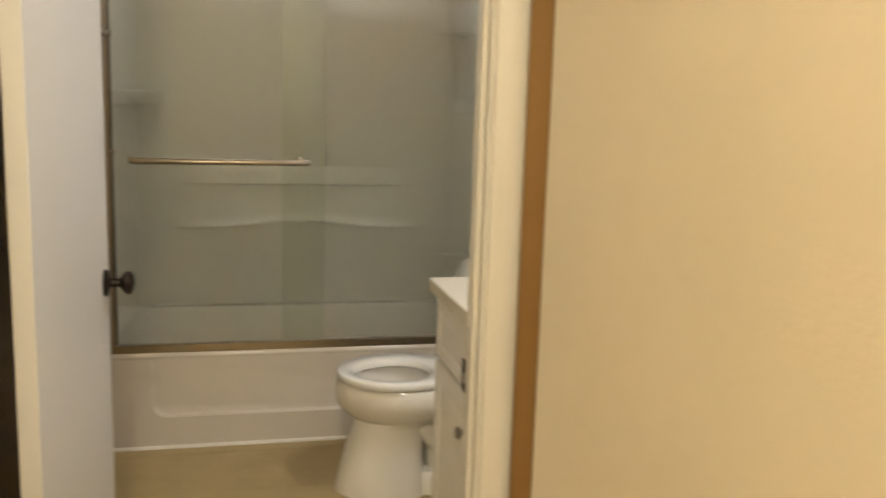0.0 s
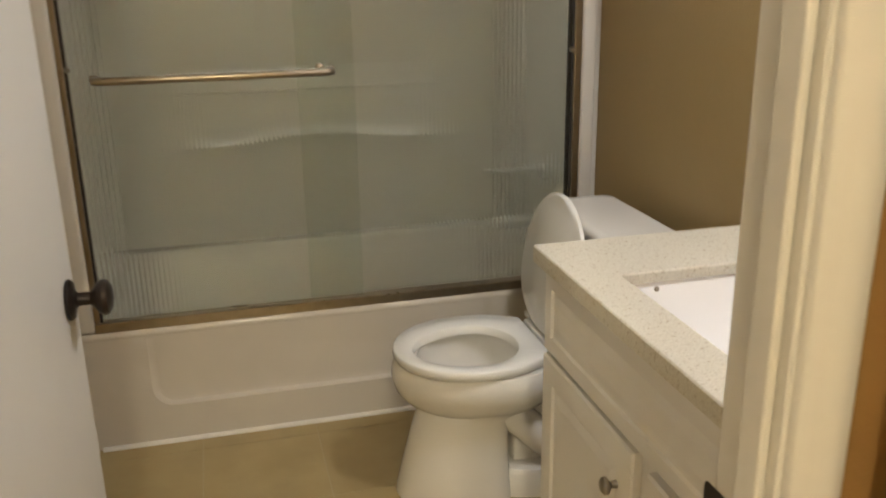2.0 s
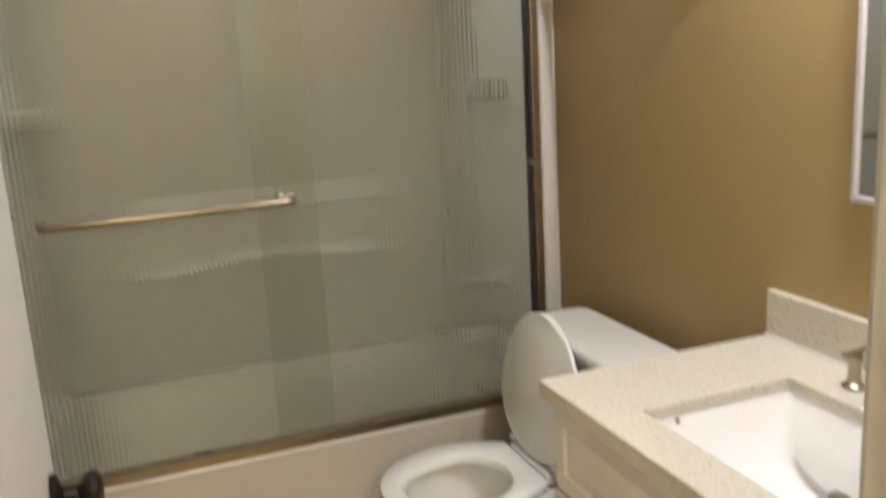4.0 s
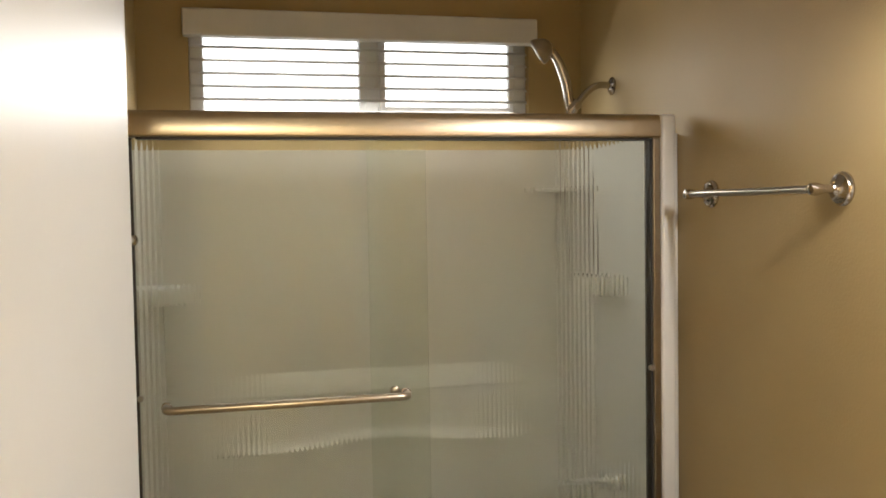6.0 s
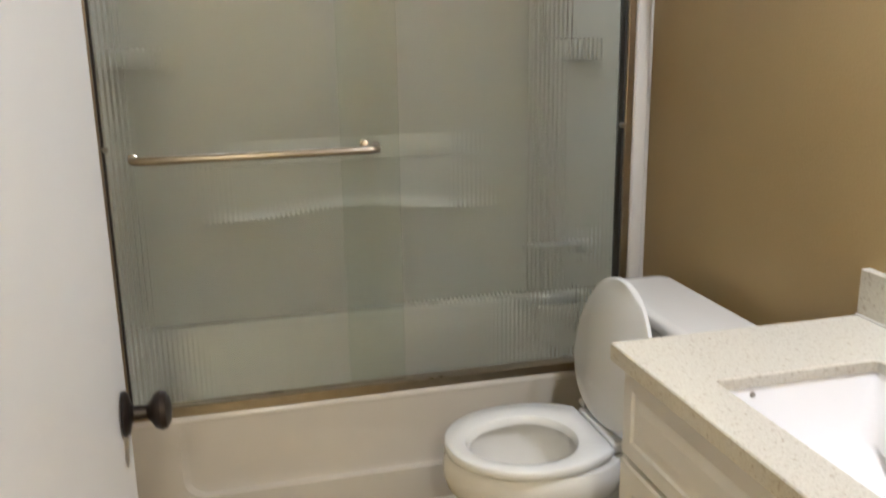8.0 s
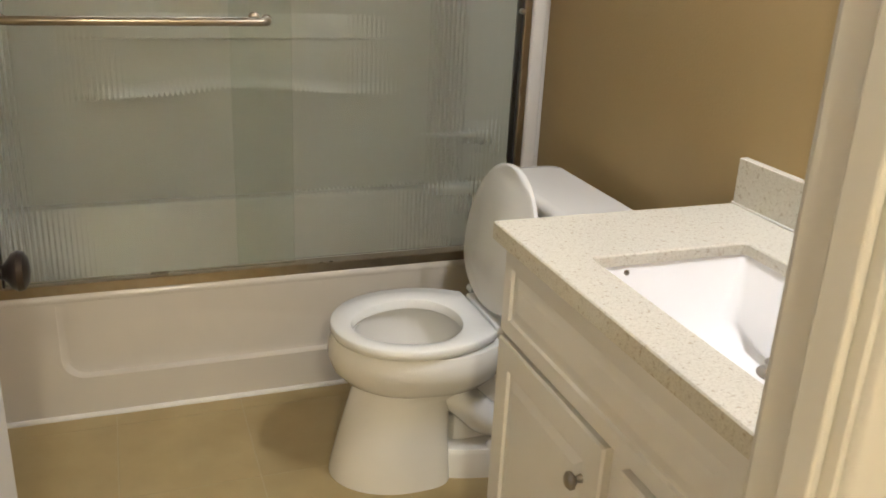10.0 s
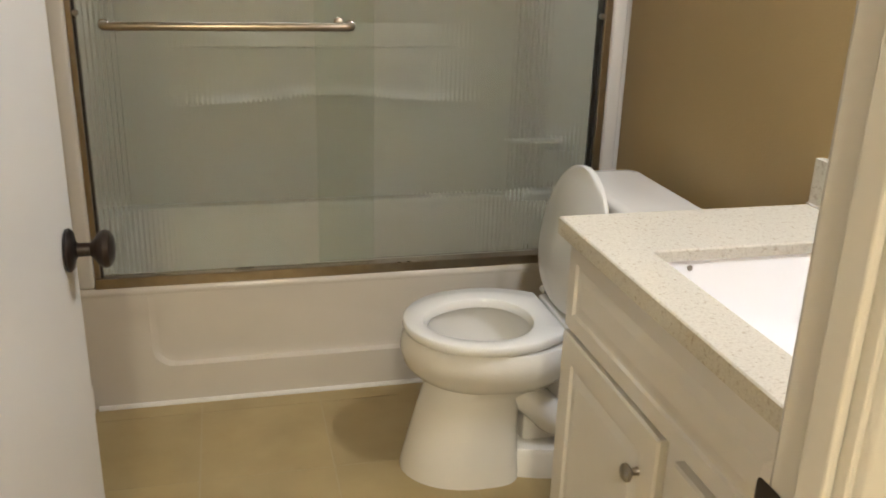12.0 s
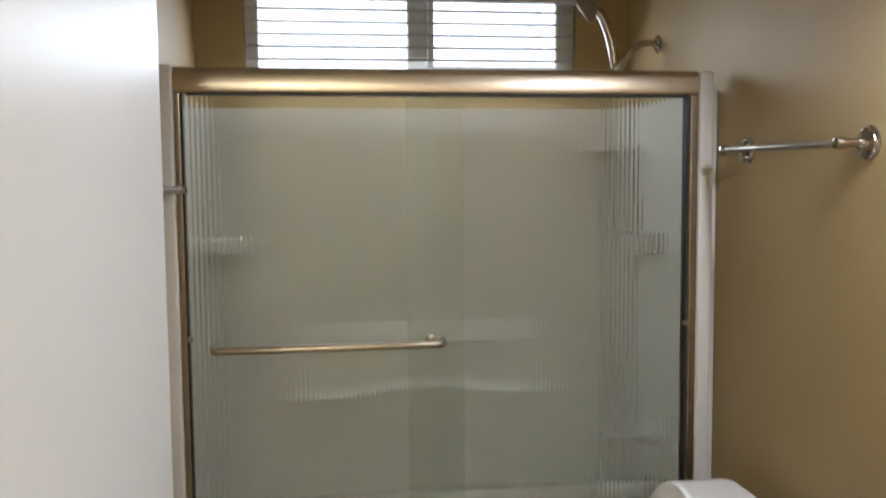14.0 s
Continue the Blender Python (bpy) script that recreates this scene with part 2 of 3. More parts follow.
# ---- doorway: jambs, stops, casing ----
def doorway():
    d = thing("door_frame", "white painted door frame with moulded casing and strike plate", "door frame", kind="structure", base=(0.483, -1.79, FLOOR))
    part("jamb", box(DX0 - 0.019, DX0, YD0, YD1, FLOOR, DOOR_H, 0.0015), M_TRIM, d)
    part("jamb", box(DX1, DX1 + 0.019, YD0, YD1, FLOOR, DOOR_H, 0.0015), M_TRIM, d)
    part("head_jamb", box(DX0 - 0.019, DX1 + 0.019, YD0, YD1, DOOR_H, DOOR_H + 0.019), M_TRIM, d)
    part("door_stop", box(DX1 - 0.011, DX1 - 0.0005, YD0 + 0.012, YD0 + 0.046, FLOOR, DOOR_H - 0.012, 0.003), M_TRIM, d)
    part("door_stop", box(DX0 + 0.0005, DX0 + 0.011, YD0 + 0.012, YD0 + 0.046, FLOOR, DOOR_H - 0.012, 0.003), M_TRIM, d)
    part("door_stop", box(DX0 + 0.0005, DX1 - 0.0005, YD0 + 0.012, YD0 + 0.046, DOOR_H - 0.012, DOOR_H - 0.0005, 0.003), M_TRIM, d)

    def casing(x_in, side, y_wall, out):
        # moulded profile: (distance from the inner edge, height off the wall)
        prof = [(0.0, 0.0), (0.0, 0.009), (0.004, 0.0125), (0.016, 0.0135), (0.020, 0.0155), (0.036, 0.017), (0.049, 0.017), (0.054, 0.013), (0.054, 0.0)]
        loops = [[Vector((x_in + side * a, y_wall + out * b, z)) for a, b in prof] for z in (FLOOR, DOOR_H + 0.066)]
        return rings(loops)
    part("casing", casing(DX1 + 0.006, 1, YD0, -1), M_TRIM, d, smooth=75)
    part("casing", casing(DX0 - 0.006, -1, YD0, -1), M_TRIM, d, smooth=75)
    part("casing", casing(DX1 + 0.006, 1, YD1, 1), M_TRIM, d, smooth=75)
    part("head_casing", box(DX0 - 0.006, DX1 + 0.006, YD0 - 0.015, YD0, DOOR_H + 0.006, DOOR_H + 0.066, 0.003), M_TRIM, d)
    # strike plate let into the right jamb
    bm = bmesh.new()
    x = DX1 - 0.0015
    zc, yc = 0.770, -1.748

    def rounded(cy, hy, hz, r):
        return [(cy + sy * (hy - r) + r * math.cos(radians(q)), zc + sz * (hz - r) + r * math.sin(radians(q))) for sy, sz, q0 in ((1, 1, 0), (-1, 1, 90), (-1, -1, 180), (1, -1, 270)) for q in (q0, q0 + 30, q0 + 60, q0 + 90)]
    outer, inner = rounded(yc, 0.021, 0.031, 0.008), rounded(yc + 0.001, 0.010, 0.014, 0.004)
    vo = [bm.verts.new((x, p, q)) for p, q in outer]
    vi = [bm.verts.new((x, p, q)) for p, q in inner]
    vd = [bm.verts.new((x + 0.012, p, q)) for p, q in inner]
    for k in range(len(vo)):
        j = (k + 1) % len(vo)
        bm.faces.new((vo[k], vo[j], vi[j], vi[k]))
        bm.faces.new((vi[k], vi[j], vd[j], vd[k]))
    bm.faces.new(vd)
    plate = part("strike_plate", bm, M_BRONZE, d, "dark bronze strike plate")
    part("latch_lip", box(DX1 - 0.004, DX1 - 0.002, yc - 0.006, yc + 0.004, zc - 0.012, zc + 0.006, 0.001), M_STEEL, d, "worn steel latch edge")
    return d


doorway()


# ---- the open door ----
def open_door():
    d = thing("door_1", "white enamelled flat door standing open, bronze knob", "door", kind="structure", base=(0.145, -1.31, FLOOR))
    x0, x1, y0, y1 = 0.132, 0.167, -1.688, -0.916
    bm = box(x0, x1, y0, y1, FLOOR + 0.012, 2.03, 0.002)
    for v in bm.verts:
        v.co.x -= 0.014 * (y1 - v.co.y) / (y1 - y0)
    leaf = part("door_leaf", bm, M_DOOR, d)
    zk, yk = 0.797, -0.984
    prof = [(0.0, 0.033), (0.004, 0.034), (0.009, 0.030), (0.012, 0.016), (0.016, 0.011), (0.034, 0.0105), (0.040, 0.017), (0.046, 0.026), (0.054, 0.030), (0.062, 0.028), (0.068, 0.018), (0.070, 0.004)]
    part("door_knob", lathe(prof, (x1, yk, zk), (1, 0, 0), 28), M_BRONZE, leaf, "dark bronze round door knob", smooth=True)
    part("door_knob", lathe(prof, (x0, yk, zk), (-1, 0, 0), 28), M_BRONZE, leaf, "dark bronze round door knob", smooth=True)
    part("latch_plate", box(x0 + 0.006, x1 - 0.006, y1, y1 + 0.0015, zk - 0.028, zk + 0.028), M_BRONZE, leaf)
    for z in (0.2, 1.0, 1.8):
        part("hinge", lathe([(0, 0.006), (0.09, 0.006)], (0.106, -1.696, z), (0, 0, 1), 10), M_BRONZE, d, smooth=True)
    return d


open_door()

# baseboard along the left wall
structure("baseboard", box(XL, XL + 0.012, -1.69, -0.012, FLOOR, FLOOR + 0.085, 0.003), M_TRIM, "white painted baseboard", "baseboard")


# ---- bathtub ----
def bathtub():
    t = thing("bathtub", "white acrylic alcove bathtub with recessed apron panel", "bathtub", base=(0.77, 0.37, FLOOR))
    H, X0, X1 = 0.338, 0.004, XR - 0.028
    # apron with a recessed panel
    bm = bmesh.new()

    def loop(x0, x1, z0, z1, y, r, n=6):
        pts, rt = [], min(r, 0.008)
        for cx, cz, a0, q in ((x1 - rt, z1 - rt, 0, rt), (x0 + rt, z1 - rt, 90, rt), (x0 + r, z0 + r, 180, r), (x1 - r, z0 + r, 270, r)):
            for k in range(n + 1):
                a = radians(a0 + 90 * k / n)
                pts.append(Vector((cx + q * math.cos(a), y, cz + q * math.sin(a))))
        return pts
    loops = [loop(X0, X1, FLOOR, H - 0.02, 0.035, 0.004), loop(X0, X1, FLOOR, H - 0.02, 0.004, 0.004), loop(X0 + 0.002, X1 - 0.002, FLOOR + 0.002, H - 0.022, 0.0, 0.005),
             loop(0.175, X1 - 0.17, 0.092, H - 0.0225, 0.0, 0.06), loop(0.177, X1 - 0.172, 0.094, H - 0.0228, 0.003, 0.059), loop(0.190, X1 - 0.185, 0.099, H - 0.024, 0.016, 0.052), loop(0.199, X1 - 0.194, 0.106, H - 0.026, 0.019, 0.046)]
    for ring in loops[3:]:
        for p in ring:
            p.y *= min(1.0, max(0.0, (0.29 - p.z) / 0.17))
    part("apron", rings(loops), M_TUB, t, "front apron with shallow recessed panel", smooth=30)
    # rolled rim and basin
    def rr(x0, x1, y0, y1, z, r, n=6):
        pts = []
        for cx, cy, a0 in ((x1 - r, y1 - r, 0), (x0 + r, y1 - r, 90), (x0 + r, y0 + r, 180), (x1 - r, y0 + r, 270)):
            for k in range(n + 1):
                a = radians(a0 + 90 * k / n)
                pts.append(Vector((cx + r * math.cos(a), cy + r * math.sin(a), z)))
        return pts
    Y1 = YB - 0.02
    loops = [rr(X0, X1, 0.004, Y1, H - 0.03, 0.004), rr(X0, X1, -0.002, Y1, H - 0.02, 0.004), rr(X0, X1, -0.001, Y1, H - 0.008, 0.006), rr(X0, X1, 0.006, Y1, H, 0.008),
             rr(0.06, X1 - 0.06, 0.085, Y1 - 0.05, H, 0.10), rr(0.075, X1 - 0.07, 0.095, Y1 - 0.06, H - 0.015, 0.10), rr(0.12, X1 - 0.09, 0.12, Y1 - 0.085, 0.10, 0.12), rr(0.2, X1 - 0.14, 0.17, Y1 - 0.13, 0.045, 0.12)]
    part("basin", rings(loops, close_start=False), M_TUB, t, "rolled rim and basin", smooth=40)
    part("overflow_plate", lathe([(0, 0.032), (0.006, 0.032), (0.010, 0.024)], (X1 - 0.085, 0.40, 0.22), (-1, 0, 0.1), 20), M_CHROME, t, smooth=True)
    return t


bathtub()
structure("trim", tube([(0.02, -0.003, FLOOR + 0.002), (XR - 0.04, -0.003, FLOOR + 0.002)], 0.009, 10), M_CAULK, "white caulk bead along the foot of the tub", "caulk")


# ---- tub surround ----
def surround():
    s = thing("tub_surround", "white fibreglass tub surround with moulded ledge", "tub surround", kind="structure", base=(0.77, 0.40, 0.33))
    Z0, Z1 = 0.33, 1.725
    part("back_panel", box(XL + 0.012, XR - 0.012, YB - 0.022, YB - 0.001, Z0, Z1, 0.0008), M_SURR, s)
    part("side_panel", box(XL + 0.001, XL + 0.014, 0.065, YB - 0.02, Z0, Z1, 0.003), M_SURR, s)
    part("side_panel", box(XR - 0.036, XR - 0.001, 0.065, YB - 0.02, Z0, Z1, 0.003), M_SURR, s)
    part("corner_flange", box(GX1 + 0.001, 1.518, 0.000, 0.064, 0.338, 1.772, 0.010, 3), M_TRIM, s, "white rounded front flange", smooth=True)
    part("corner_flange", box(XL + 0.001, XL + 0.045, -0.002, 0.064, 0.338, 1.777, 0.010, 3), M_TRIM, s, "white rounded front flange", smooth=True)
    # moulded ledge with a wavy edge below and a straight lip above, both undercut
    n, loops = 48, []
    for i in range(n + 1):
        u = i / n
        x = 0.24 + 1.06 * u
        edge = math.sin(min(1.0, min(u, 1 - u) / 0.16) * math.pi / 2) ** 2
        mid = math.sin(math.pi * min(max((u - 0.15) / 0.70, 0), 1)) ** 2
        d = (0.040 - 0.016 * mid) * edge
        lip = 0.016 * edge
        low = 0.688 + 0.030 * mid
        y = YB - 0.021
        loops.append([Vector((x, y + 0.002, low - 0.006)), Vector((x, y - d, low + 0.002)), Vector((x, y - d, low + 0.010)), Vector((x, y - d * 0.55, low + 0.022)), Vector((x, y - d * 0.12, low + 0.05)), Vector((x, y - lip * 0.1, 0.880)),
                      Vector((x, y - lip, 0.884)), Vector((x, y - lip, 0.890)), Vector((x, y - lip * 0.5, 0.93)), Vector((x, y + 0.002, 0.98))])
    part("ledge", rings(loops), M_SURR, s, "moulded ledge with wavy edge", smooth=50)
    part("corner_shelf", box(XL + 0.013, XL + 0.13, YB - 0.14, YB - 0.021, 1.22, 1.28, 0.012, 3), M_SURR, s, smooth=True)
    part("corner_shelf", box(XR - 0.165, XR - 0.035, YB - 0.12, YB - 0.021, 1.572, 1.590, 0.006, 3), M_SURR, s, smooth=True)
    part("soap_shelf", box(XR - 0.110, XR - 0.035, 0.40, 0.56, 1.222, 1.290, 0.010, 3), M_SURR, s, "white moulded soap shelf", smooth=True)
    return s


surround()


# ---- sliding shower door ----
def shower_door():
    s = thing("shower_door", "sliding reeded glass tub door in brushed nickel frame", "shower door", base=(0.77, 0.03, 0.338))
    # header with a rounded front
    prof = [(0.060, 1.706), (0.004, 1.706), (0.001, 1.708), (0.000, 1.712), (0.001, 1.730), (0.0025, 1.752), (0.006, 1.764), (0.016, 1.772), (0.060, 1.774)]
    part("header", rings([[Vector((x, y, z)) for y, z in prof] for x in (GX0, GX1)]), M_HEADER, s, "rounded brushed nickel header", smooth=50)
    for x0, x1, g in ((GX0, GX0 + 0.014, GX0 + 0.014), (GX1 - 0.022, GX1, GX1 - 0.028)):
        j = part("side_jamb", box(x0, x1, 0.004, 0.058, 0.362, 1.706, 0.003), M_NICKEL, s)
        part("gasket", box(g, g + 0.006, 0.012, 0.052, 0.366, 1.704), M_GASKET, s, "black rubber strip")
    part("bottom_track", rings([[Vector((x, y, z)) for y, z in ((0.060, 0.338), (0.002, 0.338), (0.000, 0.340), (-0.001, 0.365), (0.001, 0.3665), (0.010, 0.3665), (0.010, 0.358), (0.060, 0.358))] for x in (GX0, GX1)]), M_NICKEL, s)
    part("header_seal", box(GX0 + 0.03, GX1 - 0.03, 0.010, 0.050, 1.7005, 1.7058), M_GASKET, s)

    def pane(x0, x1, y):
        # smooth front, ribs down the back
        pitch, k = 0.0128, 8
        n = int((x1 - x0) / pitch) * k
        xs = [x0 + (x1 - x0) * i / n for i in range(n + 1)]
        z0, z1 = 0.369, 1.7
        bm = bmesh.new()
        front = [[bm.verts.new((x, y, z)) for x in (x0, x1)] for z in (z0, z1)]
        back = [[bm.verts.new((x, y + 0.0046 + 0.0009 * abs(math.sin(math.pi * i / k)) ** 1.4, z)) for i, x in enumerate(xs)] for z in (z0, z1)]
        bm.faces.new((front[0][0], front[0][1], front[1][1], front[1][0]))
        for i in range(n):
            bm.faces.new((back[0][i + 1], back[0][i], back[1][i], back[1][i + 1]))
        bm.faces.new((front[0][1], front[0][0], *back[0]))
        bm.faces.new((front[1][0], front[1][1], *reversed(back[1])))
        bm.faces.new((front[0][0], front[1][0], back[1][0], back[0][0]))
        bm.faces.new((front[1][1], front[0][1], back[0][-1], back[1][-1]))
        ob = part("glass_pane", bm, M_GLASS, s, "pale green reeded glass panel", smooth=50)
        return ob
    pane(GX0 + 0.021, 0.802, 0.016)
    pane(0.647, GX1 - 0.029, 0.040)
    zb = 1.032
    pts = [(0.131, 0.016, zb), (0.131, -0.016, zb), (0.134, -0.025, zb), (0.141, -0.030, zb), (0.153, -0.032, zb), (0.716, -0.032, zb), (0.728, -0.030, zb), (0.735, -0.025, zb), (0.738, -0.016, zb), (0.738, 0.016, zb)]
    bar = part("towel_bar", tube(pts, 0.0108, 14), M_NICKEL, s, "brushed nickel towel bar on the glass", smooth=True)
    part("bar_foot", lathe([(0, 0.014), (0.006, 0.014), (0.009, 0.010)], (0.738, 0.016, zb), (0, -1, 0), 18), M_CHROME, bar, smooth=True)
    part("bar_foot", lathe([(0, 0.014), (0.006, 0.014), (0.009, 0.010)], (0.131, 0.016, zb), (0, -1, 0), 18), M_CHROME, bar, smooth=True)
    part("back_knob", lathe([(0, 0.013), (0.012, 0.013), (0.016, 0.008)], (0.708, 0.016, zb + 0.008), (0, -1, 0), 16), M_NICKEL, s, smooth=True)
    for x in (GX0 + 0.024, GX1 - 0.030):
        part("bumper", lathe([(0, 0.008), (0.012, 0.008), (0.015, 0.005)], (x, 0.012, 1.06), (0, -1, 0), 12), M_STEEL, s, smooth=True)
    return s


shower_door()


# ---- shower fittings ----
def shower_head():
    s = thing("hand_shower", "chrome hand shower held on a curved wall arm", "shower head", base=(XR, 0.52, 1.923))
    xw, yw, zw = XR, 0.52, 1.923
    part("rosette", lathe([(0, 0.030), (0.004, 0.030), (0.012, 0.018), (0.014, 0.011)], (xw, yw, zw), (-1, 0, 0), 24), M_POLISHED, s, smooth=True)
    part("arm", tube(smooth_path([(xw, yw, zw), (xw - 0.05, yw, zw + 0.002), (xw - 0.09, yw, zw - 0.02), (xw - 0.14, yw, zw - 0.075)]), 0.0115), M_POLISHED, s, smooth=True)
    part("holder", lathe([(0, 0.012), (0.004, 0.020), (0.03, 0.022), (0.045, 0.016)], (xw - 0.125, yw, zw - 0.055), (-0.7, 0, -0.7), 18), M_POLISHED, s, smooth=True)
    hp = smooth_path([(xw - 0.150, yw, zw - 0.115), (xw - 0.155, yw, zw - 0.06), (xw - 0.17, yw, zw + 0.02), (xw - 0.20, yw, zw + 0.09), (xw - 0.235, yw, zw + 0.125)])
    part("handle", tube(hp, 0.012, radii=[0.011 + 0.006 * math.sin(math.pi * i / (len(hp) - 1)) for i in range(len(hp))]), M_POLISHED, s, smooth=True)
    part("spray_head", lathe([(-0.030, 0.012), (-0.018, 0.028), (0.0, 0.040), (0.018, 0.046), (0.024, 0.043), (0.026, 0.032)], (xw - 0.245, yw, zw + 0.118), (-0.75, 0.42, -0.5), 28), M_STEEL, s, smooth=True)
    part("hose", tube(smooth_path([(xw - 0.152, yw, zw - 0.12), (xw - 0.145, yw - 0.01, zw - 0.3), (xw - 0.12, yw - 0.03, zw - 0.6), (xw - 0.09, yw + 0.02, zw - 0.68), (xw - 0.085, yw + 0.05, zw - 0.55), (xw - 0.12, yw + 0.03, zw - 0.25), (xw - 0.14, yw + 0.01, zw - 0.09)]), 0.007, 10), M_STEEL, s, "flexible metal hose", smooth=True)
    return s


def tub_taps():
    x, y, z = XR - 0.036, 0.40, 0.622
    v = thing("tub_mixer", "chrome lever tub mixer on the surround", "tap", base=(x, y, z))
    part("plate", lathe([(0, 0.060), (0.004, 0.060), (0.010, 0.048), (0.012, 0.03)], (x, y, z - 0.012), (-1, 0, 0), 28), M_SATIN, v, smooth=True)
    part("hub", lathe([(0, 0.027), (0.035, 0.025), (0.046, 0.020)], (x - 0.01, y, z - 0.012), (-1, 0, 0), 20), M_SATIN, v, smooth=True)
    part("lever", box(x - 0.195, x - 0.03, y - 0.014, y + 0.014, z - 0.008, z + 0.004, 0.003, 2), M_SATIN, v, "flat chrome lever", smooth=True)
    zs = 0.446
    w = thing("tub_spout", "chrome tub spout above the rim", "spout", base=(x, y, zs))
    prof = [(-0.024, -0.030), (-0.026, -0.004), (-0.020, 0.006), (0.020, 0.006), (0.026, -0.004), (0.024, -0.030)]
    cuts = ((0.003, 1.0, 0.0), (0.05, 1.0, 0.0), (0.13, 0.95, -0.001), (0.158, 0.85, -0.004), (0.166, 0.60, -0.009))
    part("spout", rings([[Vector((x - d, y + a * k, zs + drop + c * k)) for a, c in prof] for d, k, drop in cuts]), M_SATIN, w, smooth=35)
    part("flange", lathe([(0, 0.036), (0.006, 0.036), (0.01, 0.028)], (x, y, zs - 0.010), (-1, 0, 0), 20), M_CHROME, w, smooth=True)


shower_head()
tub_taps()


# ---- window with blinds ----
def window():
    w = thing("window_1", "white vinyl sliding window above the tub", "window", kind="structure", base=(0.757, YB + 0.06, WZ0))
    y0, y1 = YB + 0.035, YB + 0.085
    for x0, x1, z0, z1 in ((WX0, WX0 + 0.045, WZ0, WZ1), (WX1 - 0.045, WX1, WZ0, WZ1), (WX0 + 0.045, WX1 - 0.045, WZ0, WZ0 + 0.04), (WX0 + 0.045, WX1 - 0.045, WZ1 - 0.04, WZ1), (0.742, 0.812, WZ0 + 0.04, WZ1 - 0.04)):
        part("window_frame", box(x0, x1, y0, y1, z0, z1, 0.004), M_VINYL, w)
    # sash rails of the right leaf
    for x0, x1, z0, z1 in ((0.814, 0.834, WZ0 + 0.042, WZ1 - 0.042), (WX1 - 0.067, WX1 - 0.047, WZ0 + 0.042, WZ1 - 0.042), (0.834, WX1 - 0.067, WZ0 + 0.042, WZ0 + 0.062)):
        part("sash", box(x0, x1, y0 - 0.008, y0 + 0.02, z0, z1, 0.003), M_VINYL, w)
    for x0, x1 in ((WX0 + 0.045, 0.742), (0.812, WX1 - 0.045)):
        ob = part("pane", box(x0, x1, y0 + 0.024, y0 + 0.028, WZ0 + 0.04, WZ1 - 0.04), M_PANE, w)
        ob.visible_shadow = False
    part("window_sill", box(WX0 + 0.001, WX1 - 0.001, YB + 0.0, y0, WZ0 - 0.0, WZ0 + 0.012, 0.003), M_VINYL, w)


def blinds():
    b = thing("window_blind", "white horizontal slat blind with valance, slats open", "blind", base=(0.757, YB, 2.10))
    part("valance", box(WX0 - 0.015, WX1 + 0.02, YB - 0.05, YB - 0.001, 2.100, 2.19, 0.006), M_SLAT, b, "white valance")
    z = 1.85
    me = None
    while z < 2.10:
        bm = bmesh.new()
        loops = []
        for x in (WX0 + 0.006, WX1 - 0.006):
            top = [Vector((x, YB + 0.004 + 0.026 * u, z + 0.0035 * (1 - (2 * u - 1) ** 2) + 0.011 * u + 0.0028)) for u in (0, 0.25, 0.5, 0.75, 1)]
            bot = [p - Vector((0, 0, 0.0028)) for p in reversed(top)]
            loops.append(top + bot)
        if me is None:
            ob = part("slat", rings(loops), M_SLAT, b, smooth=40)
            me, zf = ob.data, z
        else:
            bm.free()
            ob = new("slat", me)
            ob.parent = b
            ob.matrix_parent_inverse = b.matrix_basis.inverted()
            ob.location.z = z - zf
        z += 0.0435
    for x in (0.30, 0.76, 0.80, 1.22):
        part("ladder_cord", tube([(x, YB + 0.003, 1.85), (x, YB + 0.003, 2.10)], 0.0012, 6), M_SLAT, b)


window()
blinds()

# bright overcast distance outside the window
M_SKY = bpy.data.materials.new("overcast_distance")
M_SKY.use_nodes = True
em = M_SKY.node_tree.nodes["Principled BSDF"]
em.inputs["Base Color"].default_value = (0.8, 0.8, 0.8, 1)
em.inputs["Emission Color"].default_value = (0.95, 0.98, 1.0, 1)
em.inputs["Emission Strength"].default_value = 1.15
structure("backdrop", box(-4.0, 5.5, 4.5, 4.52, 0.5, 6.0), M_SKY, "bright white overcast sky outside the window", "sky")


# ---- toilet ----
def egg(xf, xb, yc, b, z, n=40, power=2.0):
    """A ring longer towards the front (low x); the widest place lies at 62 per cent of its length."""
    xm = xf + (xb - xf) * 0.60
    pts = []
    for i in range(n):
        a = 2 * math.pi * i / n
        c, s = math.cos(a), math.sin(a)
        rx = (xb - xm) if c > 0 else (xm - xf)
        c2 = math.copysign(abs(c) ** (2 / power), c) if c > 0 else c
        s2 = math.copysign(abs(s) ** (2 / power), s) if c > 0 else s
        pts.append(Vector((xm + rx * c2, yc + b * s2, z)))
    return pts


TY = -0.437


